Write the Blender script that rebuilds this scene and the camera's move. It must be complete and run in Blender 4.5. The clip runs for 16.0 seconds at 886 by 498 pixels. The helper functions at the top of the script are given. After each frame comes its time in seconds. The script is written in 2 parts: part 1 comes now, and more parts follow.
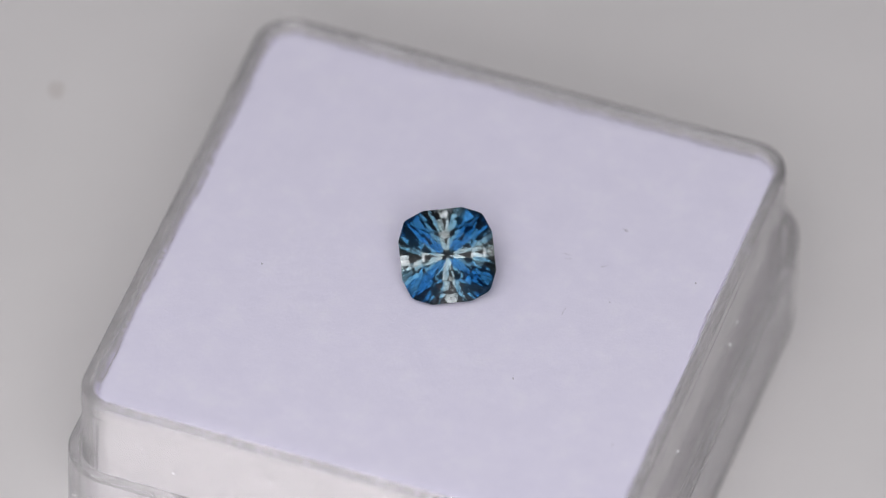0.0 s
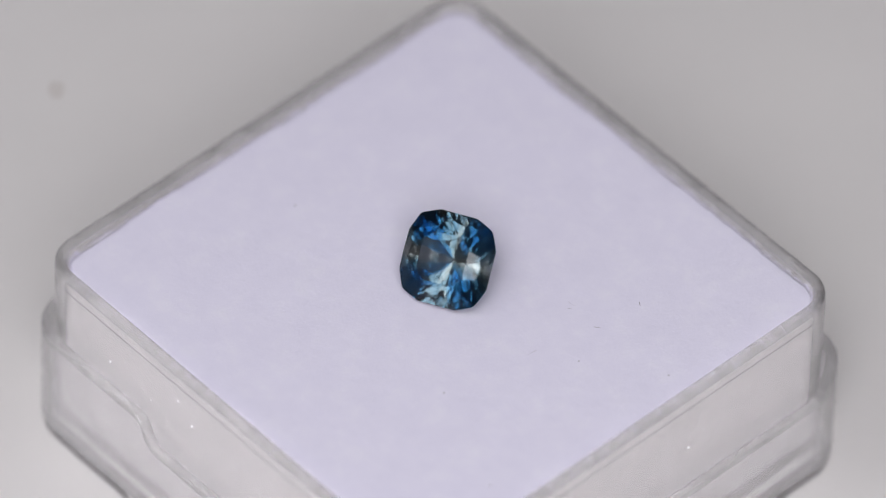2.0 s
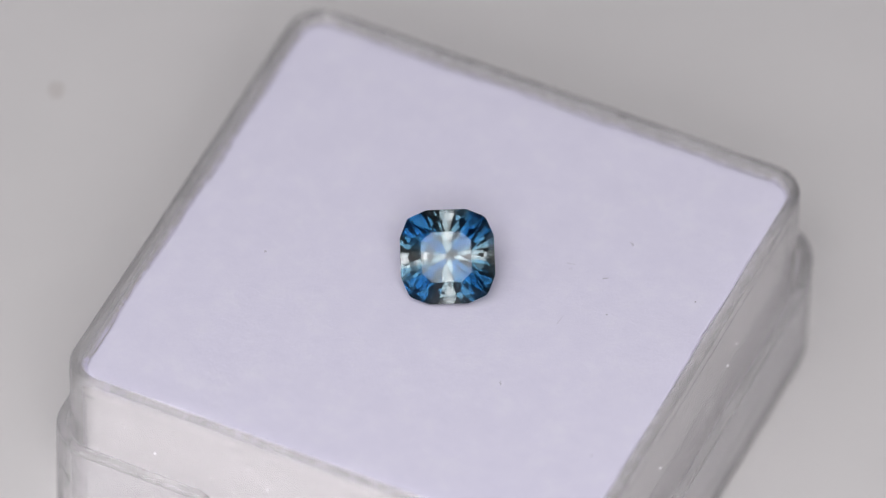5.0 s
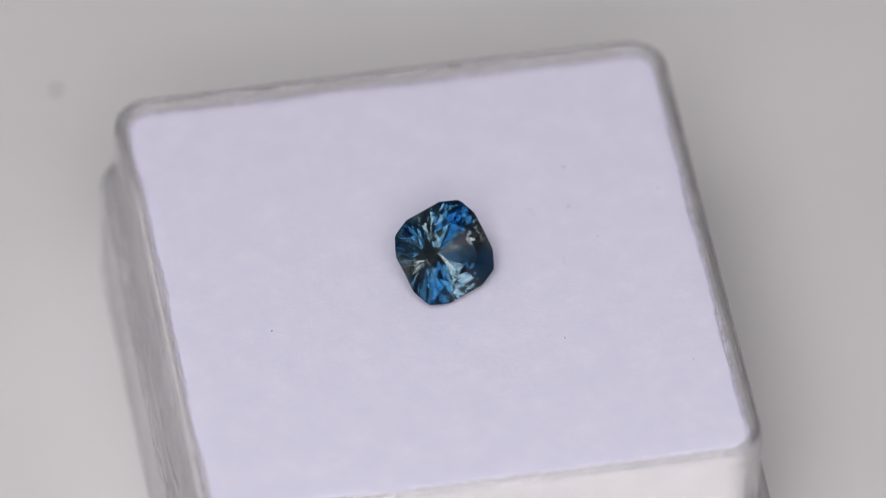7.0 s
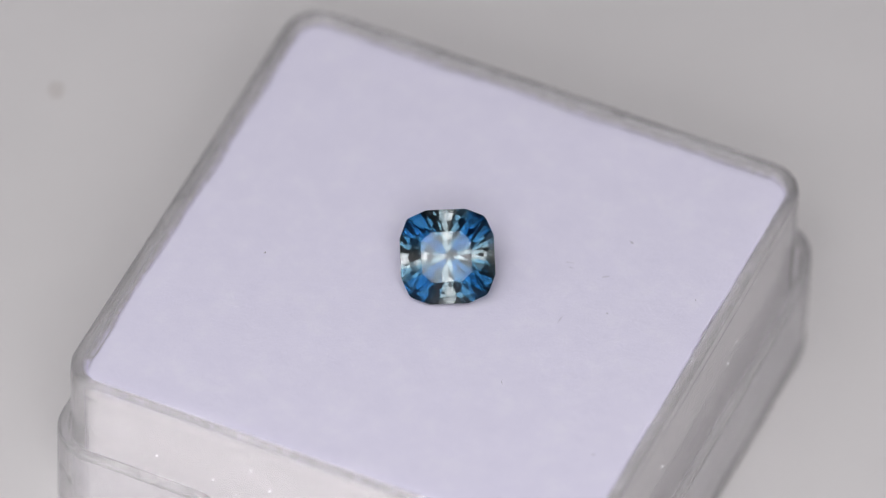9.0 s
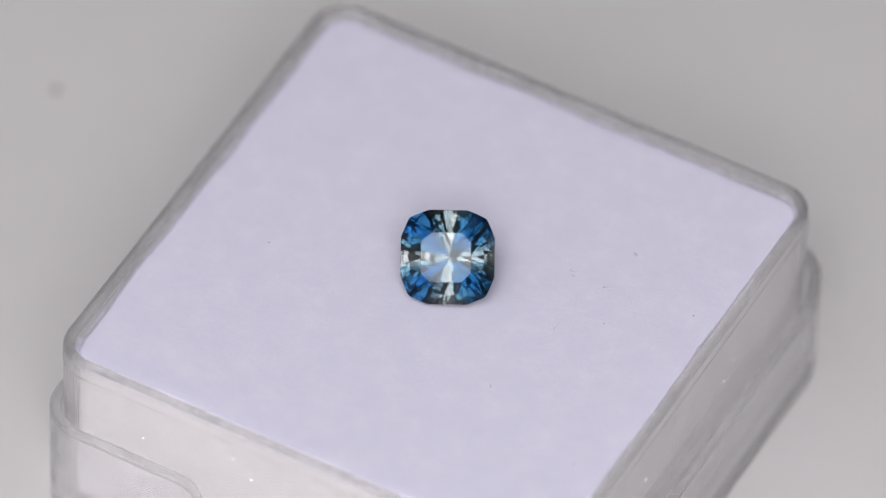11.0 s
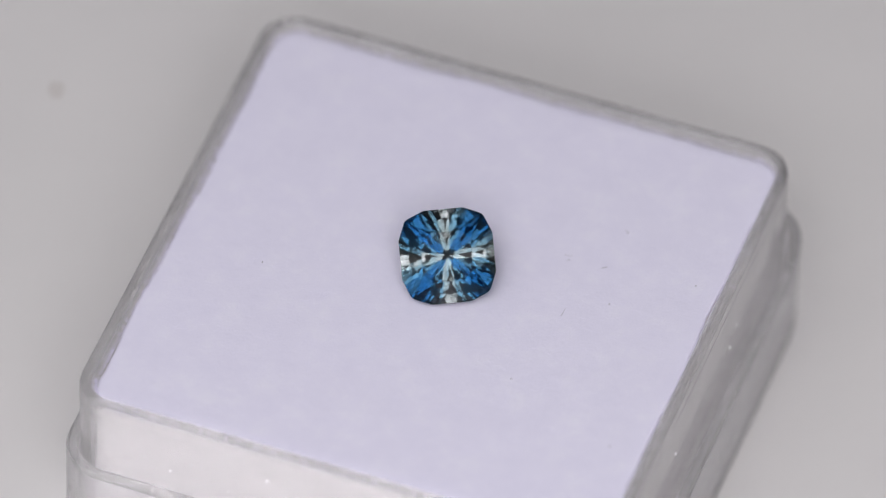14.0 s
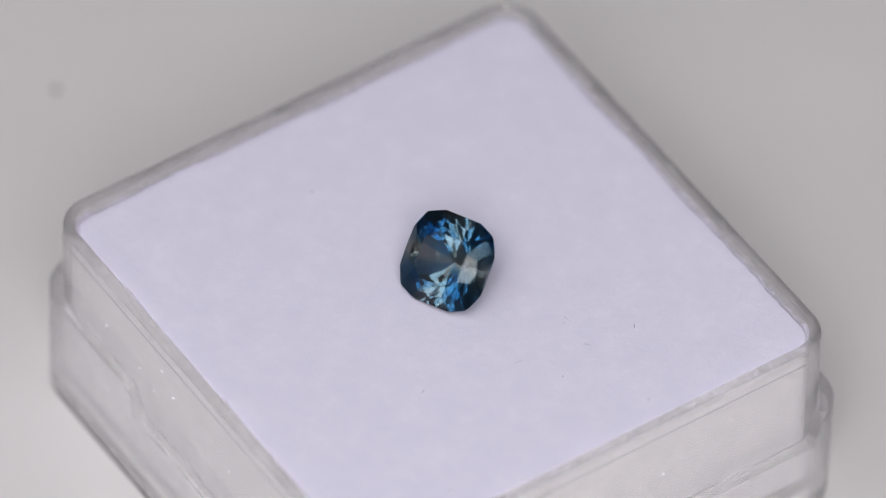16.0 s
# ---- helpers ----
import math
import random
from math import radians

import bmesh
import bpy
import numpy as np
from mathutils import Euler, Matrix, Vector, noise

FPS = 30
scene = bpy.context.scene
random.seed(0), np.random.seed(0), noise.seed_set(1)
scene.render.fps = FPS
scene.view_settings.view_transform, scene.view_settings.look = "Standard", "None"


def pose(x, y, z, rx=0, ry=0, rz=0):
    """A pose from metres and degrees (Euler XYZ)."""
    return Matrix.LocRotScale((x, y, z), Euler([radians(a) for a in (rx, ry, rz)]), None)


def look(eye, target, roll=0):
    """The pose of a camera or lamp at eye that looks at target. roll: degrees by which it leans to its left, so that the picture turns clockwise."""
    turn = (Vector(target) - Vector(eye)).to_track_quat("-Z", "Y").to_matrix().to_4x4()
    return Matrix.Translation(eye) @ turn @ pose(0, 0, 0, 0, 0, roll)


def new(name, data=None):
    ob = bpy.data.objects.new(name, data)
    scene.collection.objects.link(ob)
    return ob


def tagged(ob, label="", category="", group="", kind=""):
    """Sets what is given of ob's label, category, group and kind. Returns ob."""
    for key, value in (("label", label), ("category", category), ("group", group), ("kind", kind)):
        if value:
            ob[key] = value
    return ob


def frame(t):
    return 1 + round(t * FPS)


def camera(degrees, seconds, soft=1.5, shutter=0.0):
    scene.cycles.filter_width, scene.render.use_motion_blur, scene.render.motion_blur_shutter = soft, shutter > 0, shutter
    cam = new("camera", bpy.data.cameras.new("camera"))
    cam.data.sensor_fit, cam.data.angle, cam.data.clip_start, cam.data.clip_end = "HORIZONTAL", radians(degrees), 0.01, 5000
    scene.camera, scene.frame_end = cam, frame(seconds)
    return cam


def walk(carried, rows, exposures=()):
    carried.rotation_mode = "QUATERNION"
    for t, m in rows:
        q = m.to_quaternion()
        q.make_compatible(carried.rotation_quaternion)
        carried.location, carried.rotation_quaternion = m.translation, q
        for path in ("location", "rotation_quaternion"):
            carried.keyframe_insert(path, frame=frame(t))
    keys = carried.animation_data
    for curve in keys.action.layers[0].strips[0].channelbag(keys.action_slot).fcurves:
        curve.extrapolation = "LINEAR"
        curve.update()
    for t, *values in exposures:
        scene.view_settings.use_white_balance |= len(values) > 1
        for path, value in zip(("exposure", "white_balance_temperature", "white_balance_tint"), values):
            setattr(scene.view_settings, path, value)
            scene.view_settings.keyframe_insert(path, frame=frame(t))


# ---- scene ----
# Every length below is in metres; MM turns millimetres into metres.
MM = 0.001
TOP = 16.0 * MM          # height of the foam's top over the table
AXIS = Vector((0.0, 0.0, 0.0))   # the upright axis about which the box is turned

# ---- camera: stands still, looks down at the box through a long macro lens ----
cam = camera(4.851, 16.0, soft=1.2)
cam.data.dof.use_dof = True
cam.data.dof.focus_distance = 0.7234
cam.data.dof.aperture_fstop = 16.0
EYE = pose(0.0, -0.483897, 0.540850 + TOP, 41.9931, -1.3354, 1.4392)
walk(cam, [(0.0, EYE), (16.0, EYE)], exposures=[(0.0, -0.06), (1.0, 0.0), (16.0, 0.0)])

# ---- light: a ring light round the lens, an added dim fill panel overhead ----
world = bpy.data.worlds.new("room_air")
scene.world = world
world.use_nodes = True
world.node_tree.nodes["Background"].inputs["Color"].default_value = (0.9, 0.95, 1.0, 1)
world.node_tree.nodes["Background"].inputs["Strength"].default_value = 0.05

TARGET = Vector((0, 0, TOP))
TO_LENS = Vector((0, -0.483897, 0.540850)).normalized()
SIDE = Vector((1, 0, 0))


def ring_lamp(count, inner, outer, dist, watts, colour):
    """A ring light round the lens, as panels end to end; inner and outer edge in degrees from the lens's axis."""
    up = SIDE.cross(-TO_LENS)
    mid, wide = dist * math.tan(radians((inner + outer) / 2)), dist * (math.tan(radians(outer)) - math.tan(radians(inner)))
    for k in range(count):
        a = 2 * math.pi * (k + 0.5) / count
        out = SIDE * math.cos(a) + up * math.sin(a)
        along = up * math.cos(a) - SIDE * math.sin(a)
        lamp = bpy.data.lights.new("ring_lamp", "AREA")
        lamp.shape, lamp.size, lamp.size_y = "RECTANGLE", wide, 2 * mid * math.tan(math.pi / count)
        lamp.energy, lamp.color = watts / count, colour
        ob = new("ring_lamp", lamp)
        turn = Matrix((out, along, out.cross(along))).transposed().to_4x4()
        ob.matrix_world = Matrix.Translation(TARGET + TO_LENS * dist + out * mid) @ turn


ring_lamp(8, 6.5, 21.5, 0.30, 0.58, (0.988, 0.975, 1.0))
# unseen fill panel, added to even out the foam and soften shade
fill_lamp = bpy.data.lights.new("overhead_fill", "AREA")
fill_lamp.shape, fill_lamp.size, fill_lamp.size_y, fill_lamp.energy, fill_lamp.color = "RECTANGLE", 1.0, 0.9, 4.95, (0.968, 0.97, 1.0)
new("overhead_fill", fill_lamp).matrix_world = look((-0.46, -0.42, 1.28), (-0.42, -0.37, 0))


# ---- materials ----
def material(name):
    m = bpy.data.materials.new(name)
    m.use_nodes = True
    nt = m.node_tree
    return m, nt, nt.nodes["Principled BSDF"]


def node(nt, kind, **inputs):
    n = nt.nodes.new(kind)
    for key, value in inputs.items():
        n.inputs[key.replace("_", " ")].default_value = value
    return n


def noise_at(nt, scale, detail=4.0, rough=0.6):
    co = nt.nodes.new("ShaderNodeTexCoord")
    n = node(nt, "ShaderNodeTexNoise", Scale=scale, Detail=detail, Roughness=rough)
    nt.links.new(co.outputs["Object"], n.inputs["Vector"])
    return n


def ramp(nt, source, stops):
    r = nt.nodes.new("ShaderNodeValToRGB")
    while len(r.color_ramp.elements) < len(stops):
        r.color_ramp.elements.new(0.5)
    for e, (at, colour) in zip(r.color_ramp.elements, stops):
        e.position, e.color = at, (*colour, 1)
    nt.links.new(source, r.inputs["Fac"])
    return r


def bump(nt, source, shader, strength, distance, before=None):
    b = node(nt, "ShaderNodeBump", Strength=strength, Distance=distance)
    nt.links.new(source, b.inputs["Height"])
    if before:
        nt.links.new(before.outputs["Normal"], b.inputs["Normal"])
    nt.links.new(b.outputs["Normal"], shader.inputs["Normal"])
    return b


def plain(name, low, high, scale, rough, metal=0.0, relief=0.1, depth=0.0002):
    m, nt, s = material(name)
    n = noise_at(nt, scale)
    r = ramp(nt, n.outputs["Fac"], [(0.3, low), (0.7, high)])
    nt.links.new(r.outputs["Color"], s.inputs["Base Color"])
    s.inputs["Roughness"].default_value, s.inputs["Metallic"].default_value = rough, metal
    bump(nt, n.outputs["Fac"], s, relief, depth)
    return m


def make_foam():
    m, nt, s = material("white_foam")
    big, fine = noise_at(nt, 420, 7, 0.68), noise_at(nt, 4200, 5, 0.7)
    r = ramp(nt, big.outputs["Fac"], [(0.32, (0.742, 0.715, 0.86)), (0.52, (0.765, 0.737, 0.878)), (0.72, (0.80, 0.778, 0.895))])
    nt.links.new(r.outputs["Color"], s.inputs["Base Color"])
    s.inputs["Roughness"].default_value = 0.95
    s.inputs["Specular IOR Level"].default_value = 0.15
    s.inputs["Sheen Weight"].default_value = 0.15
    b = bump(nt, big.outputs["Fac"], s, 0.28, 0.0001)
    bump(nt, fine.outputs["Fac"], s, 0.4, 0.00006, b)
    return m


def make_plastic():
    """Clear moulded plastic, a little hazy and scuffed."""
    m, nt, s = material("clear_plastic")
    s.inputs["Base Color"].default_value = (0.985, 0.982, 0.988, 1)
    s.inputs["Transmission Weight"].default_value = 1.0
    s.inputs["IOR"].default_value = 1.49
    n = noise_at(nt, 260, 3, 0.6)
    r = ramp(nt, n.outputs["Fac"], [(0.35, (0.02,) * 3), (0.75, (0.12,) * 3)])
    nt.links.new(r.outputs["Color"], s.inputs["Roughness"])
    bump(nt, noise_at(nt, 120, 2).outputs["Fac"], s, 0.08, 0.0003)
    clear = node(nt, "ShaderNodeBsdfTransparent", Color=(0.985, 0.982, 0.988, 1))
    haze = node(nt, "ShaderNodeBsdfDiffuse", Color=(0.88, 0.855, 0.865, 1))
    one, two = node(nt, "ShaderNodeMixShader", Fac=0.25), node(nt, "ShaderNodeMixShader")
    spread = ramp(nt, noise_at(nt, 350, 5, 0.7).outputs["Fac"], [(0.3, (0.07,) * 3), (0.75, (0.19,) * 3)])
    nt.links.new(spread.outputs["Color"], two.inputs["Fac"])
    nt.links.new(s.outputs["BSDF"], one.inputs[1])
    nt.links.new(clear.outputs["BSDF"], one.inputs[2])
    nt.links.new(one.outputs["Shader"], two.inputs[1])
    nt.links.new(haze.outputs["BSDF"], two.inputs[2])
    nt.links.new(two.outputs["Shader"], nt.nodes["Material Output"].inputs["Surface"])
    return m


def make_sapphire():
    """Blue stone, grey-green along its axes, blue in its corners; tinted by facet facing and place."""
    m, nt, s = material("teal_blue_sapphire")
    nt.nodes.remove(s)
    g = node(nt, "ShaderNodeBsdfGlass", Roughness=0.0, IOR=1.77)
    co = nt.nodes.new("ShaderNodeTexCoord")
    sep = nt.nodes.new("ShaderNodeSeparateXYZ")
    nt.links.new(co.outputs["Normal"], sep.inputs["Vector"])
    def calc(op, a, b=None):
        n = nt.nodes.new("ShaderNodeMath")
        n.operation = op
        for k, v in enumerate((a, b)):
            if v is None:
                continue
            if isinstance(v, (int, float)):
                n.inputs[k].default_value = v
            else:
                nt.links.new(v, n.inputs[k])
        return n.outputs["Value"]
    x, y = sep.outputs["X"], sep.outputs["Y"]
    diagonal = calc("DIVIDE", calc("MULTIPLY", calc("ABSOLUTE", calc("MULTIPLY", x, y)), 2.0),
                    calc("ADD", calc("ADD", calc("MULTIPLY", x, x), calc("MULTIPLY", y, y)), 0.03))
    band = noise_at(nt, 700, 2, 0.5)
    place = nt.nodes.new("ShaderNodeSeparateXYZ")
    nt.links.new(co.outputs["Object"], place.inputs["Vector"])
    px, py = calc("MULTIPLY", place.outputs["X"], 1000.0), calc("MULTIPLY", place.outputs["Y"], 1000.0)
    corner = calc("DIVIDE", calc("MULTIPLY", calc("ABSOLUTE", calc("MULTIPLY", px, py)), 2.0),
                  calc("ADD", calc("ADD", calc("MULTIPLY", px, px), calc("MULTIPLY", py, py)), 0.8))
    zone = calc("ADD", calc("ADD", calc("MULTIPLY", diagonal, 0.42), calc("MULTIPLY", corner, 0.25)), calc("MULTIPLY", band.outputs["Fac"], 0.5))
    # the pale and deep stops also paint in sparkle and path-length contrast
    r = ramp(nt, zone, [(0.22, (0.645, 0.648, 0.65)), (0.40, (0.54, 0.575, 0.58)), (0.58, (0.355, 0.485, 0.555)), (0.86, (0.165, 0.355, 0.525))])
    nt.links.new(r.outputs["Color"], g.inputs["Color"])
    nt.links.new(g.outputs["BSDF"], nt.nodes["Material Output"].inputs["Surface"])
    return m


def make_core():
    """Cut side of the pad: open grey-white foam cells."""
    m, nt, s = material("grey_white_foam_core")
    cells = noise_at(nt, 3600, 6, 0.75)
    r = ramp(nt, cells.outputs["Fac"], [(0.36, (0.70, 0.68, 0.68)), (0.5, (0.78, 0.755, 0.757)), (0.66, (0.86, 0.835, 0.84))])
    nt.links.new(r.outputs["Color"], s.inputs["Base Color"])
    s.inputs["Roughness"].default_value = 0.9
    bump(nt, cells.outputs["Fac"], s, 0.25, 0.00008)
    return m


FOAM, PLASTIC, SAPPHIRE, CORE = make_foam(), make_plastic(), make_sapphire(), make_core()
TABLE_WHITE = plain("matte_white_board", (0.70, 0.678, 0.676), (0.74, 0.715, 0.712), 40, 0.55, relief=0.03)
WALL_PAINT = plain("white_wall_paint", (0.79, 0.785, 0.79), (0.83, 0.825, 0.83), 6, 0.85)
FLOOR_GREY = plain("grey_floor", (0.35, 0.34, 0.33), (0.42, 0.41, 0.40), 9, 0.6)
LINT = plain("dark_lint", (0.10, 0.09, 0.10), (0.20, 0.17, 0.18), 3000, 0.9)
DUST = plain("brown_dust", (0.16, 0.09, 0.04), (0.24, 0.15, 0.08), 3000, 0.9)
PALE_GLINT = plain("pale_glint", (0.85, 0.85, 0.86), (0.93, 0.93, 0.95), 3000, 0.8)
STEEL = plain("grey_steel", (0.35, 0.35, 0.36), (0.45, 0.45, 0.46), 60, 0.4, 0.9)


# ---- mesh helpers ----
def mesh_of(name, bm, mat, smooth=False):
    bmesh.ops.recalc_face_normals(bm, faces=bm.faces)
    me = bpy.data.meshes.new(name)
    bm.to_mesh(me)
    bm.free()
    me.materials.append(mat)
    if smooth:
        me.polygons.foreach_set("use_smooth", [True] * len(me.polygons))
    return me


def part(name, bm, mat, parent, label="", smooth=False):
    ob = new(name, mesh_of(name, bm, mat, smooth))
    ob.parent = parent
    return tagged(ob, label) if label else ob


def thing(name, bm, mat, label, category, group="", kind="", smooth=False):
    return tagged(new(name, mesh_of(name, bm, mat, smooth)), label, category, group, kind)


def slab(x0, x1, y0, y1, z0, z1, edge=0.0):
    bm = bmesh.new()
    bmesh.ops.create_cube(bm, size=1)
    for v in bm.verts:
        v.co = Vector(((x0 + x1) / 2 + v.co.x * (x1 - x0), (y0 + y1) / 2 + v.co.y * (y1 - y0), (z0 + z1) / 2 + v.co.z * (z1 - z0)))
    if edge:
        bmesh.ops.bevel(bm, geom=bm.edges[:], offset=edge, segments=2, affect="EDGES")
    return bm


def rounded(hx, hy, r, steps=10, straight=24):
    """Outline of a rounded rectangle, anticlockwise, with points along its sides: (x, y) in the units given."""
    pts = []
    corners = ((hx - r, hy - r, 0), (-hx + r, hy - r, 90), (-hx + r, -hy + r, 180), (hx - r, -hy + r, 270))
    for k, (cx, cy, a0) in enumerate(corners):
        for i in range(steps + 1):
            a = radians(a0 + 90 * i / steps)
            pts.append((cx + r * math.cos(a), cy + r * math.sin(a)))
        nx, ny, na = corners[(k + 1) % 4]
        a, b = radians(a0 + 90), radians(na)
        p, q = (cx + r * math.cos(a), cy + r * math.sin(a)), (nx + r * math.cos(b), ny + r * math.sin(b))
        for i in range(1, straight):
            f = i / straight
            pts.append((p[0] + (q[0] - p[0]) * f, p[1] + (q[1] - p[1]) * f))
    return pts


def loft(bm, loops, closed=False, cap_first=False, cap_last=False):
    rings = [[bm.verts.new(p) for p in loop] for loop in loops]
    pairs = list(zip(rings, rings[1:])) + ([(rings[-1], rings[0])] if closed else [])
    n = len(rings[0])
    for a, b in pairs:
        for i in range(n):
            bm.faces.new((a[i], a[(i + 1) % n], b[(i + 1) % n], b[i]))
    if cap_first:
        bm.faces.new(rings[0])
    if cap_last:
        bm.faces.new(rings[-1])
    return rings


# ---- the room and the table ----
def build_room():
    # floor, walls and ceiling butt end to end
    z0, z1, w = -0.75, 1.30, 1.0
    thing("floor", slab(-w, w, -w, w, z0 - 0.1, z0), FLOOR_GREY, "plain grey floor under the table", "floor", kind="structure")
    thing("ceiling", slab(-w, w, -w, w, z1, z1 + 0.1), WALL_PAINT, "plain painted ceiling", "ceiling", kind="structure")
    for name, box in (("wall_north", (-w, w, w, w + 0.1)), ("wall_south", (-w, w, -w - 0.1, -w)),
                      ("wall_east", (w, w + 0.1, -w, w)), ("wall_west", (-w - 0.1, -w, -w, w))):
        thing(name, slab(*box, z0, z1), WALL_PAINT, "plain white painted wall", "wall", kind="structure")


def build_table():
    table = tagged(new("table"), "matte white table under the clear box", "table")
    table.location = (0, 0, -0.75)
    part("tabletop", slab(-0.7, 0.7, -0.45, 0.75, 0.72, 0.75, 0.003), TABLE_WHITE, table, "matte off-white tabletop")
    for x in (-0.62, 0.62):
        for y in (-0.37, 0.67):
            part("leg", slab(x - 0.025, x + 0.025, y - 0.025, y + 0.025, 0, 0.72, 0.003), STEEL, table, "grey steel leg")


# ---- the clear display box: foam tray on an outer case ----
BOX_TURN, BOX_X, BOX_Y = -18.14, 0.06, 0.42     # in the turning space: degrees, millimetres
HALF = 19.74                                      # tray, outer half width
SEAT = pose(0, 0, 0.3 * MM, 0, -0.6, 0)              # the tray sits a little askew in its case
CASE = 20.78                                      # case, outer half width


def ring(hx, r, z, height=None):
    pts = rounded(hx, hx, r)
    return [(x * MM, y * MM, (z if height is None else z - height(x, y)) * MM) for x, y in pts]


def tray_mesh():
    """Upright clear walls with a rounded rim, a ledge inside and a floor."""
    bm = bmesh.new()
    top = TOP / MM + 0.35
    outer = [(HALF - 0.35, 1.95), (HALF, 2.35), (HALF, top - 1.75), (HALF + 0.03, top - 1.65), (HALF + 0.03, top - 1.4), (HALF, top - 1.3), (HALF, top - 0.5), (HALF - 0.06, top - 0.22), (HALF - 0.22, top - 0.05), (HALF - 0.42, top)]
    inner = [(HALF - 0.62, top - 0.03), (HALF - 0.78, top - 0.16), (HALF - 0.86, top - 0.4), (HALF - 0.90, 3.3), (HALF - 1.1, 2.9)]
    loops = [ring(h, max(0.6, 2.7 - (HALF - h)), z) for h, z in outer + inner]
    loft(bm, loops, cap_first=True, cap_last=True)
    return bm


def notch(x, y):
    """How far the case's rim is cut down, in mm: finger notches in three sides."""
    def dip(s, half, ramp_mm, deep):
        f = min(1.0, max(0.0, (half - abs(s)) / ramp_mm))
        return deep * f * f * (3 - 2 * f)
    if y < -CASE + 1.6 and abs(x) < CASE - 3:
        return dip(x, 8.4, 1.5, 2.2)
    if x > CASE - 1.6 and abs(y) < CASE - 2.0:
        return dip(y, 18.4, 1.1, 2.0)
    if x < -CASE + 1.6 and abs(y) < CASE - 3:
        return dip(y, 10.6, 1.6, 1.0)
    return 0.0


def case_mesh():
    bm = bmesh.new()
    lip = 10.05
    def fine(hx, r, z, cut):
        return [(x * MM, y * MM, (z - (notch(x, y) if cut else 0)) * MM) for x, y in rounded(hx, hx, r, 10, 60)]
    spec = [(CASE - 0.5, 0.75, 0), (CASE - 0.2, 0.80, 0), (CASE - 0.03, 1.0, 0), (CASE, 1.4, 0), (CASE, lip - 0.25, 1), (CASE - 0.08, lip - 0.07, 1), (CASE - 0.25, lip, 1),
            (CASE - 0.70, lip, 1), (CASE - 0.84, lip - 0.07, 1), (CASE - 0.90, lip - 0.25, 1), (CASE - 0.98, 1.95, 0), (CASE - 1.4, 1.7, 0)]
    loops = [fine(h, max(0.8, 3.6 - (CASE - h)), z, cut) for h, z, cut in spec]
    loft(bm, loops, cap_first=True, cap_last=True)
    return bm


def contact_ring_mesh():
    """A ring added under the case so that it casts a contact shadow."""
    bm = bmesh.new()
    spec = [(CASE - 0.35, 0.0), (CASE - 0.15, 0.12), (CASE - 0.12, 0.55), (CASE - 0.3, 0.71), (CASE - 1.1, 0.71), (CASE - 1.3, 0.55), (CASE - 1.3, 0.12), (CASE - 1.1, 0.0)]
    loft(bm, [[(x * MM, y * MM, z * MM) for x, y in rounded(h, h, max(0.8, 3.6 - (CASE - h)))] for h, z in spec], closed=True)
    return bm


def build_box():
    box = tagged(new("gem_box"), "clear square plastic display box with rounded corners", "display box")
    for name, bm, label in (("tray", tray_mesh(), "clear tray holding white foam"), ("case", case_mesh(), "clear outer case with finger notches")):
        ob = part(name, bm, PLASTIC, box, label)
        ob.visible_shadow = False
        if name == "tray":
            ob.matrix_basis = SEAT
    part("contact_ring", contact_ring_mesh(), PLASTIC, box, "clear ring added at the base to cast a contact shadow")
    return box


FOAM_HALF = 18.76


def foam_mesh():
    bm = bmesh.new()
    n = 150
    rows = []
    half = FOAM_HALF * MM
    rng = random.Random(4)
    for j in range(n + 1):
        row = []
        for i in range(n + 1):
            u, v = 2 * i / n - 1, 2 * j / n - 1
            # square grid bent into a rounded square
            x, y = u * half, v * half
            r, c = 1.7 * MM, half - 1.7 * MM
            if abs(x) > c and abs(y) > c:
                d = Vector((abs(x) - c, abs(y) - c))
                m = max(d.x, d.y)
                d = d.normalized() * m if d.length else d
                x, y = math.copysign(c + d.x, x), math.copysign(c + d.y, y)
            edge = half - max(abs(x), abs(y))
            wob = noise.noise((x * 1500, y * 1500, 3.1)) * 0.16 * MM + noise.noise((x * 160, y * 160, 7)) * 0.34 * MM - 0.12 * MM
            if edge < 0.9 * MM:
                f = 1 - edge / (0.9 * MM)
                s = 1 + wob * f / half
                x, y = x * s, y * s
            drop = 0.08 * MM * max(0, 1 - edge / (1.2 * MM)) ** 2
            z = noise.noise((x * 330, y * 330, 0)) * 0.035 * MM + noise.noise((x * 1500, y * 1500, 5)) * 0.012 * MM - drop
            row.append(bm.verts.new((x, y, z)))
        rows.append(row)
    for j in range(n):
        for i in range(n):
            bm.faces.new((rows[j][i], rows[j][i + 1], rows[j + 1][i + 1], rows[j + 1][i]))
    rim = rows[0][:-1] + [r[-1] for r in rows[:-1]] + rows[-1][:0:-1] + [r[0] for r in rows[:0:-1]]
    low = [bm.verts.new((v.co.x * 0.995, v.co.y * 0.995, -0.55 * MM)) for v in rim]
    for i in range(len(rim)):
        k = (i + 1) % len(rim)
        bm.faces.new((rim[i], low[i], low[k], rim[k]))
    bm.faces.new(low)
    return bm


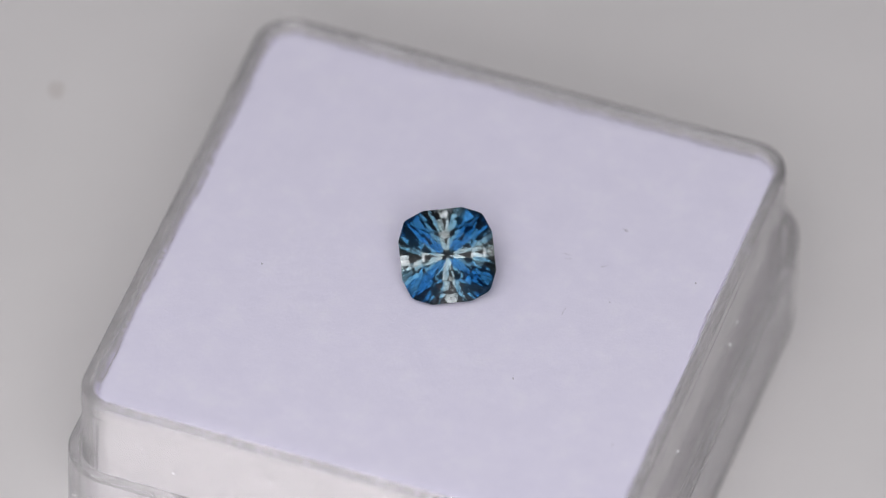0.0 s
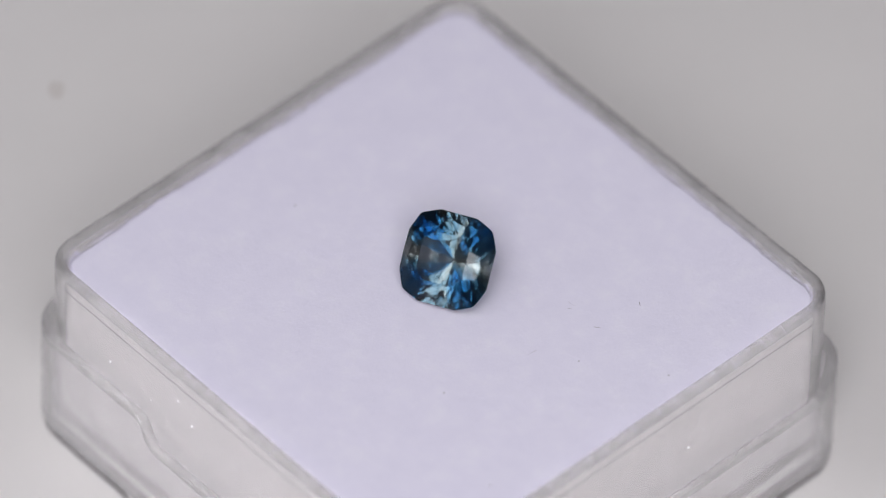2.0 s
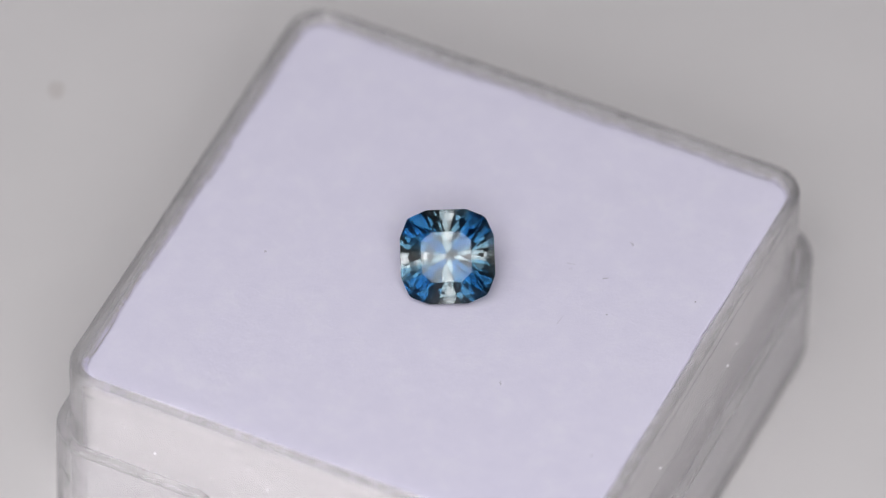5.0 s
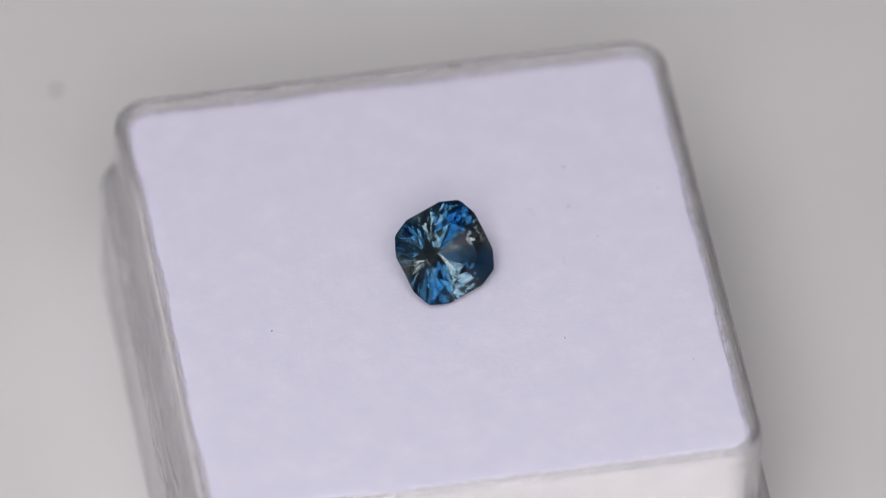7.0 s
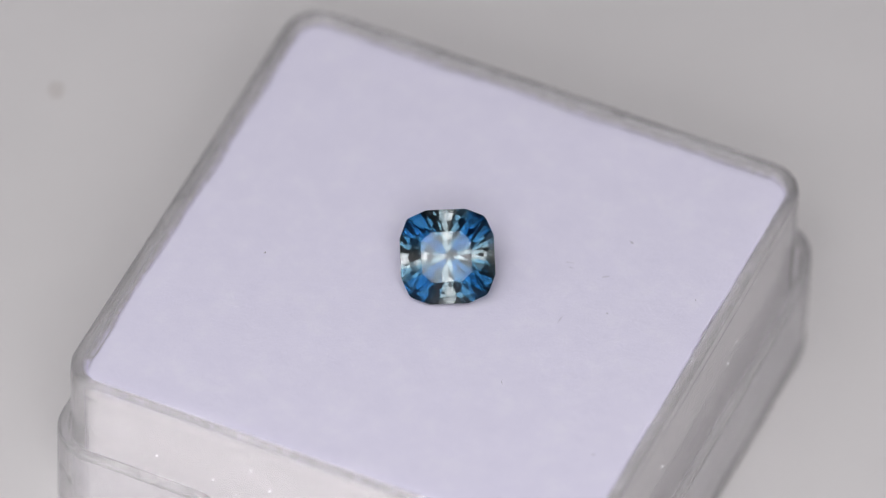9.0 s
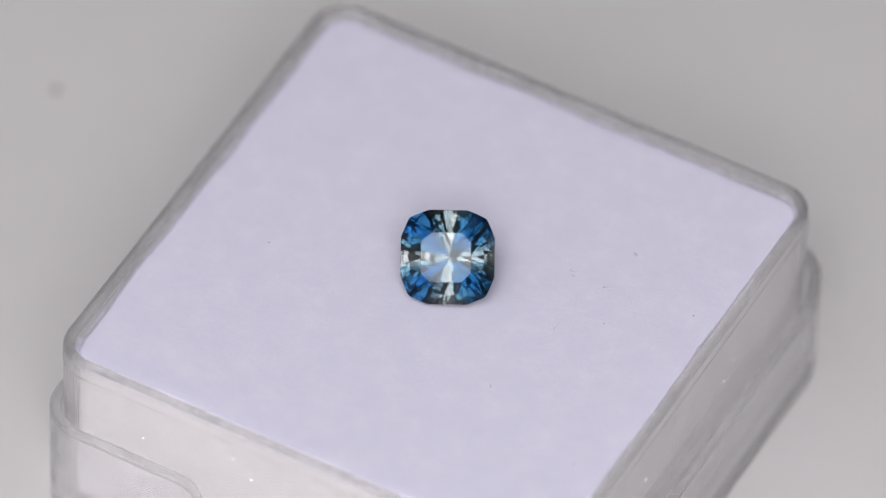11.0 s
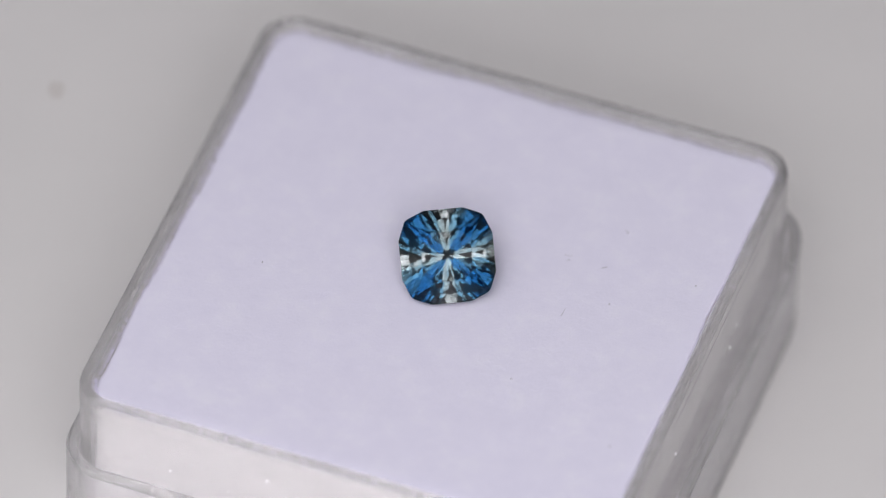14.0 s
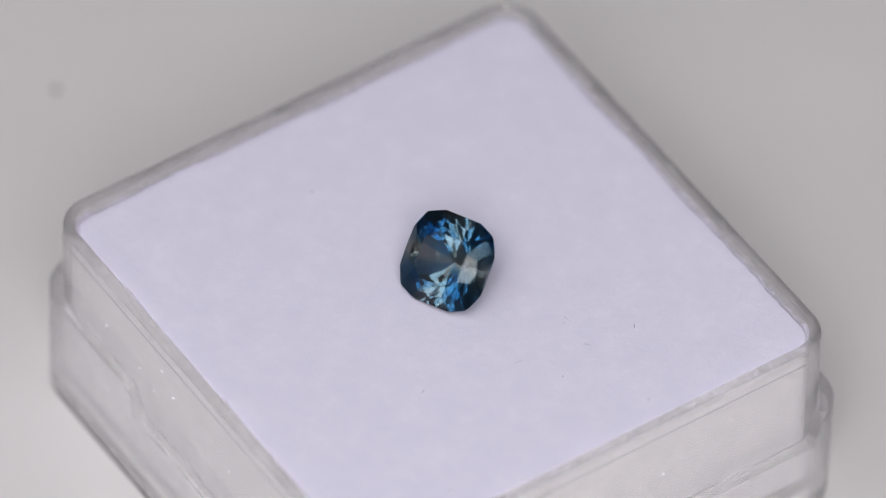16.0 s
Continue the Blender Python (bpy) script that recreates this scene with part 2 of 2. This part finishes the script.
def fibre(verts, faces, p, way, length, thick, rng, curl=0.5):
    """A bent thread of three-sided section, added to the lists."""
    base = len(verts)
    side = way.cross(Vector((0, 0, 1)))
    side = side.normalized() if side.length > 1e-6 else Vector((1, 0, 0))
    lift = way.cross(side).normalized()
    bend = (side * rng.uniform(-1, 1) + lift * rng.uniform(-0.5, 0.5)) * curl
    for k in range(4):
        f = k / 3
        c = p + way * length * f + bend * length * f * f
        t = thick * (1 - 0.6 * f)
        for a in (0, 2.1, 4.2):
            verts.append(c + side * t * math.cos(a) + lift * t * math.sin(a))
        if k:
            for a in range(3):
                q = base + 3 * (k - 1)
                faces.append((q + a, q + (a + 1) % 3, q + 3 + (a + 1) % 3, q + 3 + a))
    faces.append((base, base + 2, base + 1))
    faces.append((base + 9, base + 10, base + 11))


def fuzz_object():
    """The foam's loose nap: threads at its edge and over its top."""
    rng = random.Random(11)
    verts, faces = [], []
    line = rounded(FOAM_HALF - 0.12, FOAM_HALF - 0.12, 1.7, 12, 60)
    for _ in range(3600):
        i = rng.randrange(len(line))
        a, b = Vector(line[i]), Vector(line[(i + 1) % len(line)])
        p = a.lerp(b, rng.random())
        out = Vector((b - a).to_3d()).cross(Vector((0, 0, 1))).normalized()
        way = (out * rng.uniform(0.2, 1) + (b - a).to_3d().normalized() * rng.uniform(-0.8, 0.8) + Vector((0, 0, rng.uniform(0.0, 0.8)))).normalized()
        fibre(verts, faces, Vector((p.x * MM, p.y * MM, -0.2 * MM)), way, rng.uniform(0.15, 0.6) * MM, 0.016 * MM, rng)
    for _ in range(3600):
        p = Vector((rng.uniform(-18, 18) * MM, rng.uniform(-18, 18) * MM, -0.01 * MM))
        a = rng.uniform(0, 6.28)
        if p.xy.length < 4.6 * MM:
            continue
        way = Vector((math.cos(a), math.sin(a), rng.uniform(0.02, 0.2))).normalized()
        fibre(verts, faces, p, way, rng.uniform(0.15, 0.5) * MM, 0.007 * MM, rng, 0.9)
    me = bpy.data.meshes.new("nap")
    me.from_pydata(verts, [], faces)
    me.materials.append(FOAM)
    return me


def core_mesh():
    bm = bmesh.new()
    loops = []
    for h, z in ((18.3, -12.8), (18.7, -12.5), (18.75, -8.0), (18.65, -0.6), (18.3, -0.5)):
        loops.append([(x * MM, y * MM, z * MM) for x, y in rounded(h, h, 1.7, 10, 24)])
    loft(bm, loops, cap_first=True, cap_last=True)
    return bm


def build_foam():
    pad = tagged(new("foam_pad"), "white fuzzy foam pad filling the clear tray", "foam pad")
    part("cover", foam_mesh(), FOAM, pad, "white fuzzy cover", smooth=True)
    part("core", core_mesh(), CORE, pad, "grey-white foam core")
    ob = new("nap", fuzz_object())
    ob.parent = pad
    tagged(ob, "loose white nap", kind="stuff")
    return pad


# ---- the cut stone ----
def cut(bm, azimuth, slope, through_at):
    """Grinds one flat facet: its outward normal leans slope degrees from upright (over 90: pavilion) towards azimuth; it passes through a point."""
    a, s = radians(azimuth), radians(slope)
    normal = Vector((math.sin(s) * math.cos(a), math.sin(s) * math.sin(a), math.cos(s)))
    geom = bm.verts[:] + bm.edges[:] + bm.faces[:]
    got = bmesh.ops.bisect_plane(bm, geom=geom, plane_co=Vector(through_at), plane_no=normal, clear_outer=True, dist=1e-5)
    edges = [e for e in got["geom_cut"] if isinstance(e, bmesh.types.BMEdge)]
    if len(edges) > 2:
        bmesh.ops.edgeloop_fill(bm, edges=edges)


def at_azimuth(az, dist, z):
    return (dist * math.cos(radians(az)), dist * math.sin(radians(az)), z)


GIRDLE = [(90 * k + d, 3.25 if d == 0 else 3.52) for k in range(4) for d in (-22.3, 0, 22.3)]


def gem_mesh():
    """Square cushion, 6.5 mm across, ground by hand facet by facet; in mm, girdle at z 0, culet below."""
    rng = random.Random(23)
    bm = bmesh.new()
    bmesh.ops.create_cube(bm, size=12)

    def grind(az, slope, dist, z, play=0.6):
        # a hand-held facet is never quite at its nominal angle
        cut(bm, az + rng.uniform(-1, 1) * play * 1.5, slope + rng.uniform(-1, 1) * play, at_azimuth(az, dist, z))

    for az, d in GIRDLE:
        cut(bm, az, 90, at_azimuth(az, d, 0))
    # crown: girdle facets, kites, stars, table
    for az, d in GIRDLE:
        grind(az - 5, 39.5, d, 0.16, 0.4)
        grind(az + 5, 39.5, d, 0.16, 0.4)
    for k in range(8):
        grind(45 * k + 22.5, 33, 2.6, 0.75, 0.5)
    for k in range(8):
        grind(45 * k, 28, 2.25 if k % 2 else 2.3, 1.0 if k % 2 else 0.84, 0.5)
    cut(bm, 0, 0, (0, 0, 1.15))
    # pavilion: girdle facets, middle tiers, mains, culet facets
    for az, d in GIRDLE:
        grind(az, 180 - 70, d, -0.06, 0.3)
        grind(az, 180 - 43, d, -0.38 if d < 3.3 else -0.18, 0.7)
    for k in range(8):
        grind(45 * k + (11.25 if k % 2 else -11.25), 180 - 46, 3.0, -0.66, 0.7)
    for k in range(16):
        grind(22.5 * k, 180 - (42.3 if k % 4 == 2 else 41.5), 1.4, -2.16 if k % 4 == 2 else -2.097, 0.5)
    for k in range(16):
        grind(22.5 * k + 11.25, 180 - 40.5, 0, -3.3, 0.6)
    # small break facets between the tiers
    for k in range(24):
        grind(15 * k + 7.5, 180 - 44.2, 2.55, -1.06, 0.7)
    for v in bm.verts:
        v.co *= 1.005 * MM
    return bm


GEM_LEAN = 43.5      # degrees by which the stone's table leans from level, towards the lens


def build_gem():
    """The stone's skin in four pieces that meet edge to edge: table, crown, girdle, pavilion."""
    gem = tagged(new("gemstone"), "faceted teal-blue square cushion gemstone lying tilted on foam", "gemstone")
    whole = gem_mesh()
    bmesh.ops.recalc_face_normals(whole, faces=whole.faces)
    pieces = {"table_facet": [], "crown": [], "girdle": [], "pavilion": []}
    for f in whole.faces:
        up = f.normal.z
        kind = "table_facet" if up > 0.99 else "crown" if up > 0.1 else "girdle" if up > -0.1 else "pavilion"
        pieces[kind].append([v.co.copy() for v in f.verts])
    whole.free()
    labels = {"table_facet": "flat polished table facet", "crown": "blue faceted crown", "girdle": "thin girdle band", "pavilion": "grey-blue faceted pavilion"}
    for kind, polygons in pieces.items():
        verts = [co for poly in polygons for co in poly]
        faces, at = [], 0
        for poly in polygons:
            faces.append(tuple(range(at, at + len(poly))))
            at += len(poly)
        me = bpy.data.meshes.new(kind)
        me.from_pydata(verts, [], faces)
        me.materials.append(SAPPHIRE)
        ob = new(kind, me)
        ob.parent = gem
        tagged(ob, labels[kind])
    return gem


# ---- loose specks ----
def lint_mesh(length, thick, seed, curl, mat):
    rng = random.Random(seed)
    verts, faces = [], []
    fibre(verts, faces, Vector((-length / 2, 0, 0)) * MM, Vector((1, 0, 0)), length * MM, thick * MM, rng, curl)
    me = bpy.data.meshes.new("lint_fibre")
    me.from_pydata(verts, [], faces)
    me.materials.append(mat)
    return me


def crumb_mesh(size, seed, mat):
    bm = bmesh.new()
    bmesh.ops.create_icosphere(bm, subdivisions=2, radius=size * MM)
    for v in bm.verts:
        v.co *= 1 + 0.35 * noise.noise(v.co * 4000 + Vector((seed, 0, 0)))
        v.co.z *= 0.7
    return mesh_of("dust_or_glint", bm, mat)


# in the turning space: x, y in mm, turn, length, thickness, curl
FIBRES = [(13.02, 5.51, 137, 0.42, 0.030, 0.3), (11.66, 2.05, 15, 0.55, 0.016, 0.3), (9.23, 2.79, 40, 0.60, 0.014, 1.2), (9.0, 3.0, -35, 0.5, 0.012, 1.0),
          (5.49, -8.56, 80, 0.22, 0.030, 0.3), (8.9, -2.1, 72, 1.0, 0.010, 0.3)]
SPECKS = [(-12.16, 1.40, 0.055), (18.0, 0.7, 0.05), (12.04, -1.3, 0.04), (12.41, -14.36, 0.045)]
# painted glints on the tray's walls, in the box: side, mm along it, mm under the foam's top
GLINTS = [("front", -10.77, -3.01), ("front", -5.16, -2.22), ("front", -6.25, -5.3), ("front", -8.02, -4.59), ("front", -3.7, -3.61),
          ("front", -14.9, -2.3), ("front", -14.6, -2.6), ("front", -12.3, -4.2), ("front", 0.6, -3.1), ("front", 3.4, -4.5), ("right", -6.2, -3.4),
          ("right", 10.84, -2.19), ("right", 6.69, -3.59), ("right", 5.23, -4.41)]
# on the case's rim: x, y, z in mm, turn, length, thickness, curl
HAIRS = [(20.35, -2.6, 8.07, -80, 3.2, 0.022, 0.12), (-20.4, -10.7, 10.06, 20, 0.3, 0.04, 0.3)]


# ---- how the box is turned: swung to and fro about the upright axis ----
KNOTS = [(0.0, 0.0), (0.39, 0.0), (2.87, -43.4), (7.02, 30.4), (10.13, -25.1), (12.75, 21.6), (16.0, -36.6)]


def angle_raw(t):
    for (t0, a0), (t1, a1) in zip(KNOTS, KNOTS[1:]):
        if t <= t1:
            return a0 + (a1 - a0) * (max(t, 0) - t0) / (t1 - t0)
    (t0, a0), (t1, a1) = KNOTS[-2:]
    return a1 + (a1 - a0) * (t - t1) / (t1 - t0)


def angle(t):
    """The turn at t seconds, eased a little where it stops or reverses."""
    return sum(angle_raw(t + d) for d in (-0.06, -0.03, 0.0, 0.03, 0.06)) / 5


def turning(local):
    return [(k / 10, Matrix.Translation(AXIS) @ pose(0, 0, 0, 0, 0, angle(k / 10)) @ local) for k in range(161)]


build_room()
build_table()
gem_box = build_box()
foam_pad = build_foam()
gemstone = build_gem()
BOX_POSE = pose(0, 0, 0, 0, 0, BOX_TURN) @ pose(BOX_X * MM, BOX_Y * MM, 0)
FOAM_POSE = BOX_POSE @ pose(0.1 * MM, 0, 0, 0, -0.6, 0) @ pose(0, 0, TOP)
GEM_POSE = pose(0.68 * MM, 0.27 * MM, TOP + 2.62 * MM) @ pose(0, 0, 0, GEM_LEAN, 0, 0) @ pose(0, 0, 0, 0, 0, 8.0)
def on_foam(x, y):
    """Height of the slightly tilted foam at a point of the turning space, in mm over its middle."""
    return math.tan(radians(0.6)) * (x * math.cos(radians(18.14)) - y * math.sin(radians(18.14)))


loose = []
for k, (x, y, turn, length, thick, curl) in enumerate(FIBRES):
    ob = tagged(new("lint_fibre", lint_mesh(length, thick, k, curl, LINT)), "tiny dark lint fibre on the white foam", "lint", "lint on the foam")
    loose.append((ob, pose(x * MM, y * MM, TOP + (0.04 + on_foam(x, y)) * MM, 0, 0, turn)))
for k, (x, y, size) in enumerate(SPECKS):
    ob = tagged(new("dust_or_glint", crumb_mesh(size, k, LINT)), "tiny dark dust speck on the white foam", "dust", "dust on the foam")
    loose.append((ob, pose(x * MM, y * MM, TOP + (0.02 + on_foam(x, y)) * MM)))
# pale crumbs whose colour stands in for dust sparkling on the plastic
for k, (side, along, z) in enumerate(GLINTS):
    at = (along * MM, -(HALF + 0.02) * MM, TOP + z * MM) if side == "front" else ((HALF + 0.02) * MM, along * MM, TOP + z * MM)
    ob = tagged(new("dust_or_glint", crumb_mesh((0.07, 0.10, 0.055)[k % 3], k, PALE_GLINT)), "tiny painted glint of dust on the clear plastic wall", "dust", "dust on the plastic")
    loose.append((ob, BOX_POSE @ pose(*at)))
for k, (x, y, z, turn, length, thick, curl) in enumerate(HAIRS):
    ob = tagged(new("lint_fibre", lint_mesh(length, thick, 20 + k, curl, LINT)), "fine dark hair on the clear case rim", "lint", "lint on the case")
    loose.append((ob, BOX_POSE @ pose(x * MM, y * MM, z * MM, 0, 0, turn)))
table_speck = tagged(new("dust_or_glint", crumb_mesh(0.26, 9, DUST)), "small brown dust speck on the white table", "dust")
table_speck.location = (-0.02805, 0.0318, 0.00014)


def motions():
    walk(gem_box, turning(BOX_POSE))
    walk(foam_pad, turning(FOAM_POSE))
    walk(gemstone, turning(GEM_POSE))
    for ob, local in loose:
        walk(ob, turning(local))


motions()
